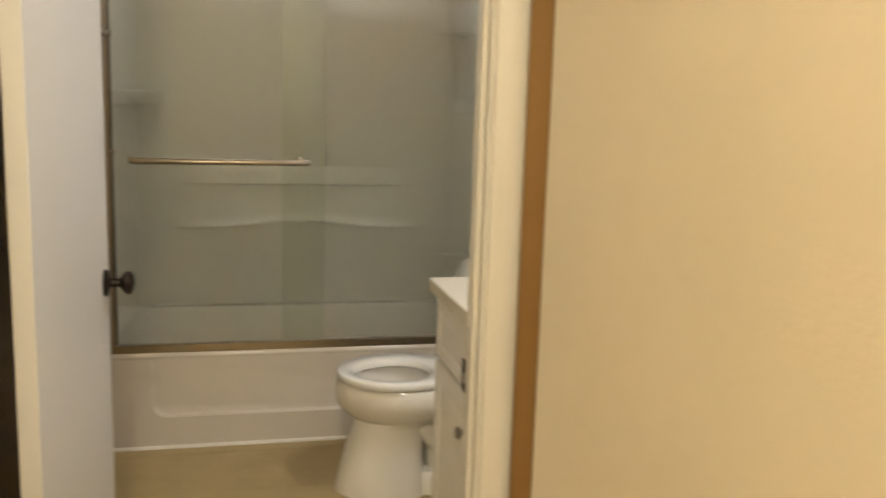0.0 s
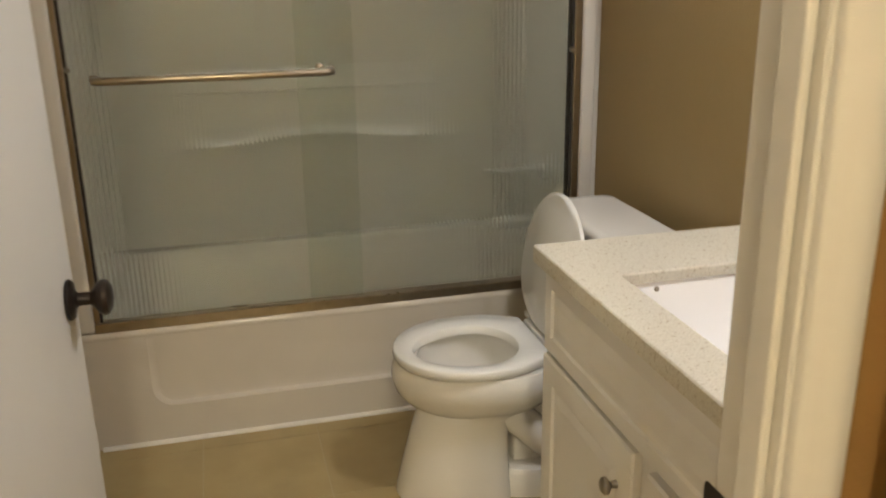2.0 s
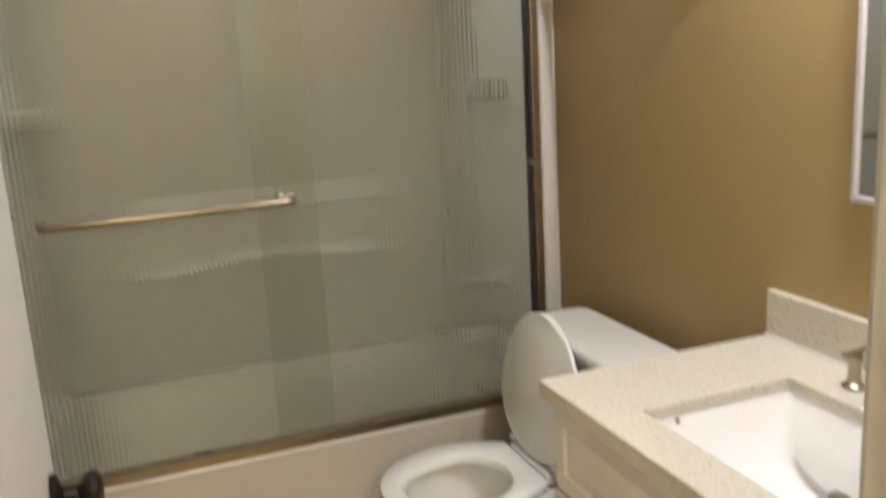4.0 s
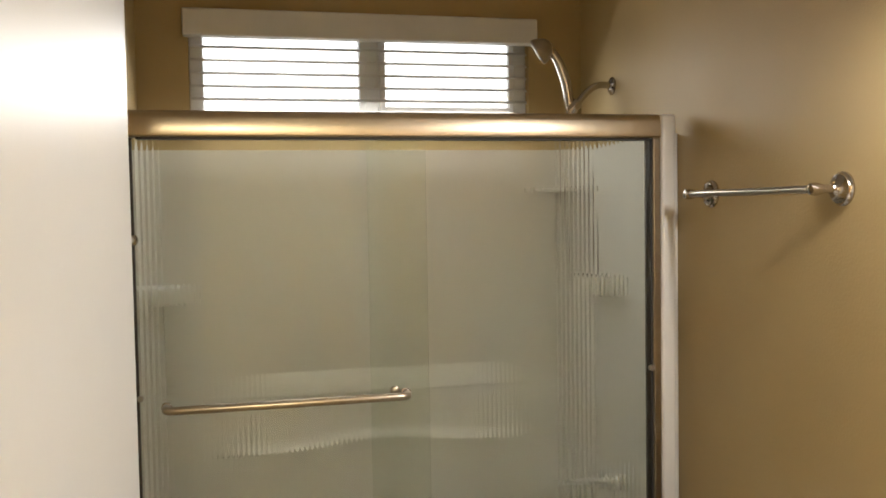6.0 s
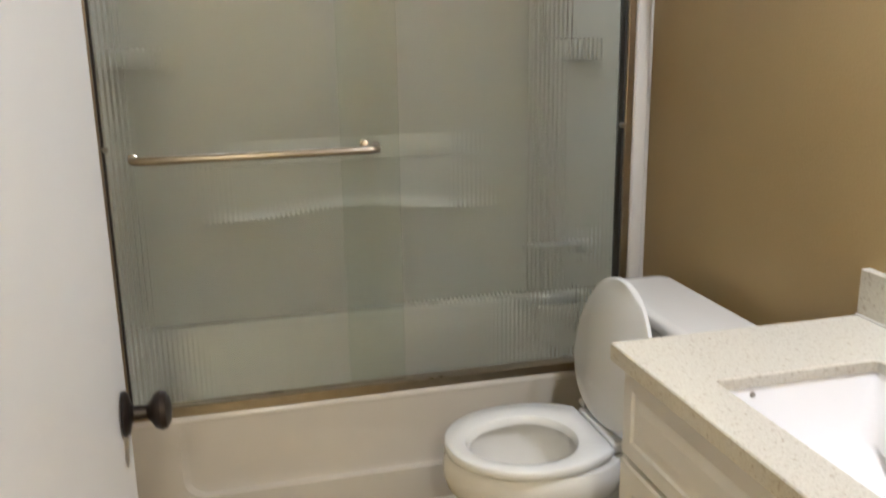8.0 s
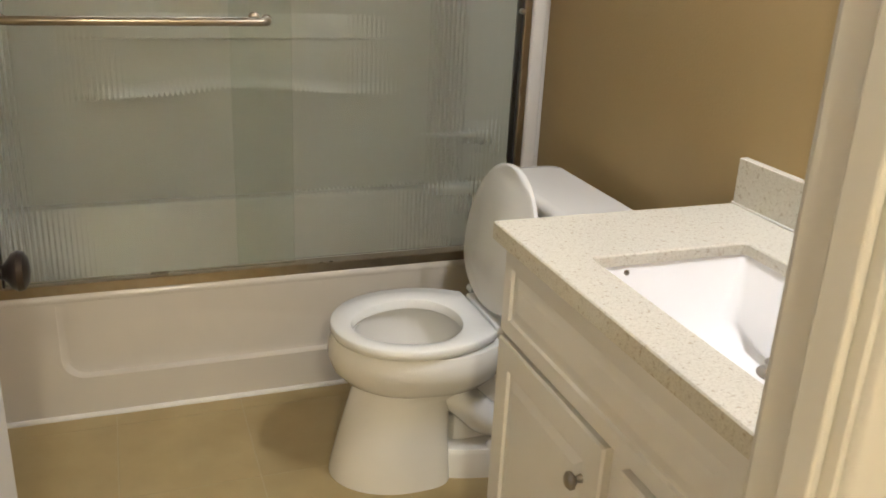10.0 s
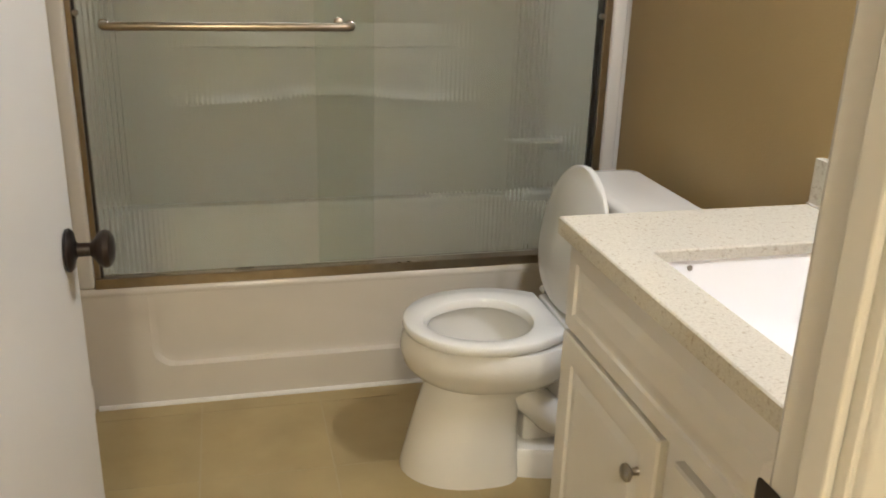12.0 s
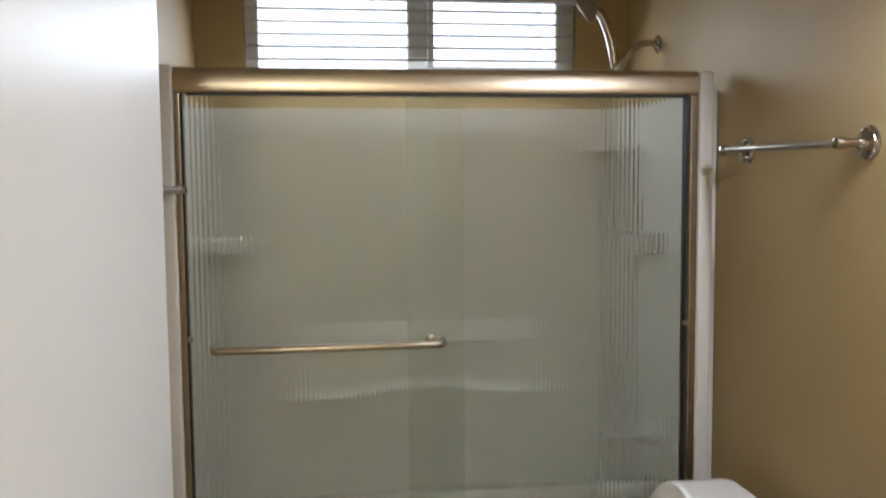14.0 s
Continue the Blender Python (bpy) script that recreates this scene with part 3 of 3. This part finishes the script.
def toilet():
    t = thing("toilet", "white two-piece toilet with seat down and lid raised", "toilet", base=(1.15, TY, FLOOR))
    F = FLOOR
    # bowl and front skirt of the pedestal
    loops = [egg(0.797, 1.09, TY, 0.138, F, power=4), egg(0.800, 1.09, TY, 0.135, F + 0.02, power=4), egg(0.822, 1.085, TY, 0.122, 0.08, power=4), egg(0.842, 1.085, TY, 0.113, 0.15, power=4), egg(0.856, 1.10, TY, 0.112, 0.195, power=3),
             egg(0.860, 1.17, TY, 0.118, 0.215), egg(0.832, 1.21, TY, 0.147, 0.233), egg(0.806, 1.235, TY, 0.172, 0.262), egg(0.795, 1.245, TY, 0.184, 0.298), egg(0.798, 1.245, TY, 0.183, 0.326), egg(0.806, 1.24, TY, 0.175, 0.341),
             egg(0.862, 1.13, TY, 0.120, 0.341), egg(0.856, 1.14, TY, 0.126, 0.325), egg(0.868, 1.13, TY, 0.118, 0.27), egg(0.892, 1.115, TY, 0.100, 0.21), egg(0.93, 1.095, TY, 0.075, 0.14), egg(0.975, 1.07, TY, 0.048, 0.085)]
    bowl = part("bowl", rings(loops), M_PORC, t, "glossy porcelain bowl and pedestal", smooth=60)
    water = part("water", rings([egg(0.915, 1.102, TY, 0.084, 0.166), egg(0.915, 1.102, TY, 0.084, 0.168)]), M_PANE, bowl, "still water in the bowl")
    water.visible_shadow = False
    part("bowl_deck", box(1.18, 1.42, TY - 0.115, TY + 0.115, 0.262, 0.351, 0.018, 3), M_PORC, t, smooth=True)
    # foot and trapway
    part("foot", rings([egg(0.98, 1.44, TY, 0.136, F, power=5), egg(0.98, 1.44, TY, 0.134, 0.040, power=5), egg(0.99, 1.43, TY, 0.126, 0.052, power=5)]), M_PORC, t, smooth=40)
    for s in (-1, 1):
        tw = smooth_path([(1.07, TY + s * 0.062, 0.215), (1.13, TY + s * 0.070, 0.165), (1.18, TY + s * 0.074, 0.118), (1.24, TY + s * 0.074, 0.110), (1.29, TY + s * 0.068, 0.155), (1.32, TY + s * 0.060, 0.225), (1.36, TY + s * 0.055, 0.225), (1.385, TY + s * 0.05, 0.10)])
        part("trapway", tube(tw, 0.044, 16), M_PORC, t, smooth=True)
        part("bolt_cap", lathe([(0, 0.017), (0.012, 0.016), (0.022, 0.010), (0.024, 0.003)], (1.19, TY + s * 0.108, 0.050), (0, 0, 1), 16), M_PORC, t, smooth=True)
    part("trapway_core", box(1.10, 1.40, TY - 0.058, TY + 0.058, F + 0.02, 0.27, 0.02), M_PORC, t, smooth=True)
    # tank and its lid
    tank = [(1.330, 1.475, 0.205, 0.352), (1.325, 1.480, 0.215, 0.37), (1.308, 1.484, 0.238, 0.638)]

    def rect(x0, x1, b, z, r=0.03, n=5):
        pts = []
        for cx, cy, a0 in ((x1 - r, TY + b - r, 0), (x0 + r, TY + b - r, 90), (x0 + r, TY - b + r, 180), (x1 - r, TY - b + r, 270)):
            for k in range(n + 1):
                a = radians(a0 + 90 * k / n)
                pts.append(Vector((cx + r * math.cos(a), cy + r * math.sin(a), z)))
        return pts
    tank_body = part("tank", rings([rect(*v) for v in tank]), M_PORC, t, "porcelain tank", smooth=40)
    x0, x1, b = 1.286, 1.490, 0.25
    part("tank_lid", rings([rect(x0 + 0.006, x1, b - 0.006, 0.639), rect(x0, x1, b, 0.646), rect(x0, x1, b, 0.663), rect(x0 + 0.008, x1 - 0.006, b - 0.008, 0.674), rect(x0 + 0.03, x1 - 0.02, b - 0.03, 0.676)]), M_PORC, t, "porcelain tank lid", smooth=50)
    # seat ring
    def seat_ring(xf, xb, b, b_end, z, n=40):
        xm, pts = 1.0, []
        for k in range(n):
            a = 360 * k / n
            side = 1 if a < 180 else -1
            d = a if a < 180 else 360 - a
            if d >= 90:
                x, y = xm + (xm - xf) * math.cos(radians(d)), b * math.sin(radians(d))
            elif d >= 36:
                u = (90 - d) / 54
                x, y = xm + (xb - xm) * u ** 0.9, b - (b - b_end) * u ** 2.1
            else:
                x, y = xb, b_end * d / 36
            pts.append(Vector((x, TY + side * y, z)))
        return pts
    so = [seat_ring(0.806, 1.172, 0.176, 0.118, 0.3560), seat_ring(0.801, 1.176, 0.181, 0.122, 0.3640), seat_ring(0.802, 1.176, 0.1805, 0.1215, 0.3780), seat_ring(0.805, 1.173, 0.177, 0.119, 0.3815),
          egg(0.846, 1.120, TY - 0.017, 0.125, 0.3815), egg(0.848, 1.118, TY - 0.017, 0.123, 0.3800), egg(0.850, 1.116, TY - 0.017, 0.121, 0.3580)]
    part("seat", rings(so, close_start=False, close_end=False), M_SEAT, t, "white plastic open seat ring", smooth=60)
    part("hinge_cover", box(1.181, 1.214, TY - 0.105, TY + 0.105, 0.3540, 0.3840, 0.007, 3), M_SEAT, t, smooth=True)
    for s in (-1, 1):
        part("hinge", lathe([(0, 0.011), (0.03, 0.011)], (1.207, TY + s * 0.122 - 0.015, 0.3840), (0, 1, 0), 14), M_SEAT, t, smooth=True)
    bowl.scale.z = 1.033
    # raised lid leaning on the tank
    L = 0.362
    lid = [egg(0.004, L, 0, 0.188, -0.008, power=2.2), egg(0.0, L, 0, 0.200, -0.003), egg(0.0, L, 0, 0.200, 0.006), egg(0.006, L, 0, 0.190, 0.011), egg(0.04, L - 0.02, 0, 0.13, 0.014)]
    lift = Matrix.Translation((1.199, TY + 0.010, 0.389)) @ Matrix.Rotation(radians(8.0), 4, "Y")
    # ring x runs from the tip (0) to the hinge (L)
    loops = [[lift @ Vector((-p.z * -1.0, p.y, L - p.x)) for p in ring] for ring in lid]
    part("lid", rings(loops), M_SEAT, t, "raised white plastic lid", smooth=50)
    part("flush_lever", tube(smooth_path([(1.320, TY + 0.17, 0.60), (1.302, TY + 0.17, 0.60), (1.298, TY + 0.15, 0.598), (1.296, TY + 0.09, 0.594)]), 0.006), M_CHROME, tank_body, "chrome flush lever", smooth=True)
    return t


toilet()


# ---- vanity ----
VY0, VY1 = -0.874, -1.612   # far and near sides
VF = 1.046                  # face of the carcass
VT = 0.743                  # underside of the worktop


def raised_front(name, y0, y1, z0, z1, parent, border=0.048, label=""):
    """A cabinet front facing -x with a routed groove round a raised centre."""
    xf = VF - 0.019

    def ring(inset, depth):
        return [Vector((xf + depth, y0 + inset, z0 + inset)), Vector((xf + depth, y1 - inset, z0 + inset)), Vector((xf + depth, y1 - inset, z1 - inset)), Vector((xf + depth, y0 + inset, z1 - inset))]
    loops = [ring(0, 0.0185), ring(0, 0.004), ring(0.004, 0), ring(border, 0), ring(border + 0.004, 0.005), ring(border + 0.010, 0.005), ring(border + 0.030, 0.0005)]
    return part(name, rings(loops), M_CAB, parent, label)


def cabinet_knob(y, z, parent):
    part("knob", lathe([(0, 0.008), (0.003, 0.007), (0.010, 0.006), (0.014, 0.011), (0.018, 0.0155), (0.023, 0.0155), (0.027, 0.011), (0.028, 0.003)], (VF - 0.019, y, z), (-1, 0, 0), 22), M_STEEL, parent, "brushed nickel knob", smooth=True)


def vanity():
    v = thing("vanity_cabinet", "white painted vanity cabinet with panel door and drawers", "cabinet", base=(1.31, -1.23, FLOOR))
    F = FLOOR
    part("side_panel", box(VF, XR - 0.002, VY0 - 0.016, VY0, F, VT, 0.001), M_CAB, v)
    part("side_panel", box(VF, XR - 0.002, VY1, VY1 + 0.016, F, VT, 0.001), M_CAB, v)
    part("face_frame", box(VF, VF + 0.018, VY1 + 0.0165, VY0 - 0.0165, 0.075, VT - 0.001), M_CAB, v)
    part("toe_kick", box(VF + 0.055, VF + 0.07, VY1 + 0.0165, VY0 - 0.0165, F, 0.074), M_CAB, v)
    part("bottom_shelf", box(VF + 0.0185, XR - 0.004, VY1 + 0.0165, VY0 - 0.0165, 0.08, 0.096), M_CAB, v)
    raised_front("false_front", VY1 + 0.012, VY0 - 0.012, 0.560, 0.732, v, 0.034, "fixed panel above the door")
    door = raised_front("door", -1.289, VY0 - 0.008, 0.062, 0.548, v, 0.052)
    cabinet_knob(-1.236, 0.459, door)
    for z0, z1 in ((0.272, 0.541), (0.062, 0.258)):
        drawer = raised_front("drawer", VY1 + 0.012, -1.336, z0, z1, v, 0.036)
        cabinet_knob(-1.490, (z0 + z1) / 2 - (0.007 if z1 > 0.3 else 0), drawer)
    return v


SX0, SX1, SY0, SY1 = 1.095, 1.407, -1.552, -1.079


def worktop():
    w = thing("vanity_worktop", "speckled beige quartz worktop with sink cut-out", "worktop", base=(1.29, -1.24, VT))
    x0, x1, y0, y1, z0, z1 = 1.006, XR - 0.001, -1.640, -0.868, VT, 0.776
    zc = 0.755

    def ring(a, b, c, d, z, r, n=5):
        pts = []
        for cx, cy, a0 in ((b - r, d - r, 0), (a + r, d - r, 90), (a + r, c + r, 180), (b - r, c + r, 270)):
            for k in range(n + 1):
                t = radians(a0 + 90 * k / n)
                pts.append(Vector((cx + r * math.cos(t), cy + r * math.sin(t), z)))
        return pts
    e = 0.0025
    loops = [ring(SX0, SX1, SY0, SY1, zc, 0.009), ring(x0 + 0.02, x1 - 0.002, y0 + 0.02, y1 - 0.02, zc, 0.003), ring(x0 + 0.02, x1 - 0.002, y0 + 0.02, y1 - 0.02, z0, 0.003), ring(x0, x1, y0, y1, z0, 0.003), ring(x0, x1, y0, y1, z1 - e, 0.003), ring(x0 + e, x1 - e, y0 + e, y1 - e, z1, 0.003),
             ring(SX0 - e, SX1 + e, SY0 - e, SY1 + e, z1, 0.011), ring(SX0, SX1, SY0, SY1, z1 - e, 0.009), ring(SX0, SX1, SY0, SY1, zc, 0.009)]
    part("slab", rings(loops, False, False), M_QUARTZ, w)
    part("backsplash", box(XR - 0.022, XR - 0.001, y0, y1 - 0.0, z1 + 0.0005, z1 + 0.095, 0.002), M_QUARTZ, w, "low quartz backsplash")
    part("caulk_line", box(XR - 0.026, XR - 0.0222, y0, y1 - 0.001, z1 + 0.0005, z1 + 0.004), M_CAULK, w)
    s = thing("sink", "white rectangular undermount porcelain sink", "sink", base=(1.25, -1.31, 0.60))

    def sr(i, z, r):
        return ring(SX0 - 0.004 + i, SX1 + 0.004 - i, SY0 - 0.004 + i, SY1 + 0.004 - i, z, r)
    loops = [sr(-0.015, zc - 0.014, 0.02), sr(-0.015, zc - 0.001, 0.02), sr(0.0, zc - 0.001, 0.014), sr(0.004, zc - 0.01, 0.016), sr(0.020, zc - 0.060, 0.022), sr(0.040, zc - 0.105, 0.03),
             ring(1.22, 1.391, -1.40, -1.165, zc - 0.147, 0.03), ring(1.342, 1.389, -1.275, -1.215, zc - 0.152, 0.02)]
    part("basin", rings(loops, False, True), M_SINK, s, "glossy white basin", smooth=60)
    part("overflow_hole", lathe([(0, 0.0050), (0.002, 0.0050), (0.0025, 0.003)], (1.1655, SY1 - 0.0005, zc - 0.013), (0, -1, 0.25), 14), M_STEEL, s)
    drain = part("drain", lathe([(0, 0.031), (0.003, 0.031), (0.005, 0.024), (0.006, 0.021)], (1.372, -1.245, zc - 0.152), (0, 0, 1), 24), M_STEEL, s, "steel drain ring", smooth=True)
    part("stopper", lathe([(0, 0.006), (0.012, 0.006), (0.014, 0.020), (0.018, 0.021), (0.021, 0.017), (0.022, 0.004)], (1.372, -1.245, zc - 0.148), (0, 0, 1), 24), M_STEEL, drain, "pop-up stopper", smooth=True)


vanity()
worktop()


def faucet():
    f = thing("sink_faucet", "brushed nickel widespread faucet behind the sink", "faucet", base=(1.476, -1.31, 0.7765))
    z = 0.7765
    for y in (-1.17, -1.45):
        part("handle_base", lathe([(0, 0.020), (0.005, 0.020), (0.010, 0.012), (0.045, 0.010), (0.05, 0.013), (0.06, 0.014), (0.066, 0.010)], (1.468, y, z), (0, 0, 1), 20), M_NICKEL, f, smooth=True)
        part("lever", tube(smooth_path([(1.452, y + 0.014, z + 0.058), (1.468, y, z + 0.064), (1.482, y - 0.014, z + 0.076), (1.492, y - 0.024, z + 0.094)]), 0.006, 10), M_NICKEL, f, smooth=True)
    part("spout_base", lathe([(0, 0.027), (0.006, 0.027), (0.012, 0.018), (0.05, 0.015)], (1.486, -1.31, z), (0, 0, 1), 20), M_NICKEL, f, smooth=True)
    part("spout", tube(smooth_path([(1.486, -1.31, z + 0.04), (1.485, -1.31, z + 0.12), (1.455, -1.31, z + 0.165), (1.40, -1.31, z + 0.165), (1.365, -1.31, z + 0.135)]), 0.012, 14), M_NICKEL, f, smooth=True)


faucet()


# ---- mirror ----
def mirror():
    m = thing("wall_mirror", "wall mirror in a slim pale frame above the vanity", "mirror", base=(XR, -1.33, 1.085))
    y0, y1, z0, z1 = -1.62, -1.073, 1.085, 1.86
    part("mirror_glass", box(XR - 0.016, XR - 0.012, y0 + 0.012, y1 - 0.012, z0 + 0.012, z1 - 0.012), M_MIRROR, m, "silvered mirror glass")
    for a, b, c, d in ((y0, y1, z0, z0 + 0.012), (y0, y1, z1 - 0.012, z1), (y0, y0 + 0.012, z0 + 0.012, z1 - 0.012), (y1 - 0.012, y1, z0 + 0.012, z1 - 0.012)):
        part("frame", box(XR - 0.022, XR - 0.001, a, b, c, d, 0.003), M_GREY, m)


mirror()


# ---- towel bars ----
def towel_bar(xw, side, y_far, y_near, z, label):
    b = thing("towel_bar", label, "towel bar", "towel bars", base=(xw, (y_far + y_near) / 2, z))
    xb = xw - side * 0.068
    for y in (y_far, y_near):
        part("rosette", lathe([(0, 0.037), (0.004, 0.037), (0.008, 0.032), (0.012, 0.031), (0.016, 0.021), (0.022, 0.014), (0.030, 0.0105)], (xw, y, z), (-side, 0, 0), 26), M_POLISHED, b, smooth=True)
        part("post", lathe([(0, 0.010), (0.020, 0.009), (0.030, 0.012), (0.042, 0.0145), (0.054, 0.012), (0.058, 0.005)], (xw - side * 0.026, y, z), (-side, 0, 0), 22), M_POLISHED, b, smooth=True)
    part("bar", tube([(xb, y_far, z), (xb, y_near, z)], 0.0085, 14), M_STEEL, b, smooth=True)
    return b


towel_bar(XR, 1, -0.122, -0.650, 1.546, "satin nickel towel bar on the tan wall above the toilet")
towel_bar(XL, -1, -0.07, -0.60, 1.455, "satin nickel towel bar behind the open door")


# ---- floor tiles ----
def floor_tiles():
    T, G = 0.333, 0.0026
    tile = None
    for i in range(7):
        for k in range(7):
            x0, y0 = XL - 0.033 + i * T, -0.405 - 5 * T + k * T
            a, b = max(x0 + G / 2, XL + 0.001), min(x0 + T - G / 2, XR - 0.001)
            c, d = max(y0 + G / 2, YD1 + 0.003), min(y0 + T - G / 2, -0.001)
            if b - a < 0.01 or d - c < 0.01:
                continue
            part("tile", box(a, b, c, d, FLOOR - 0.0010, FLOOR, 0.0004, 1), M_TILE, bath_floor)


floor_tiles()
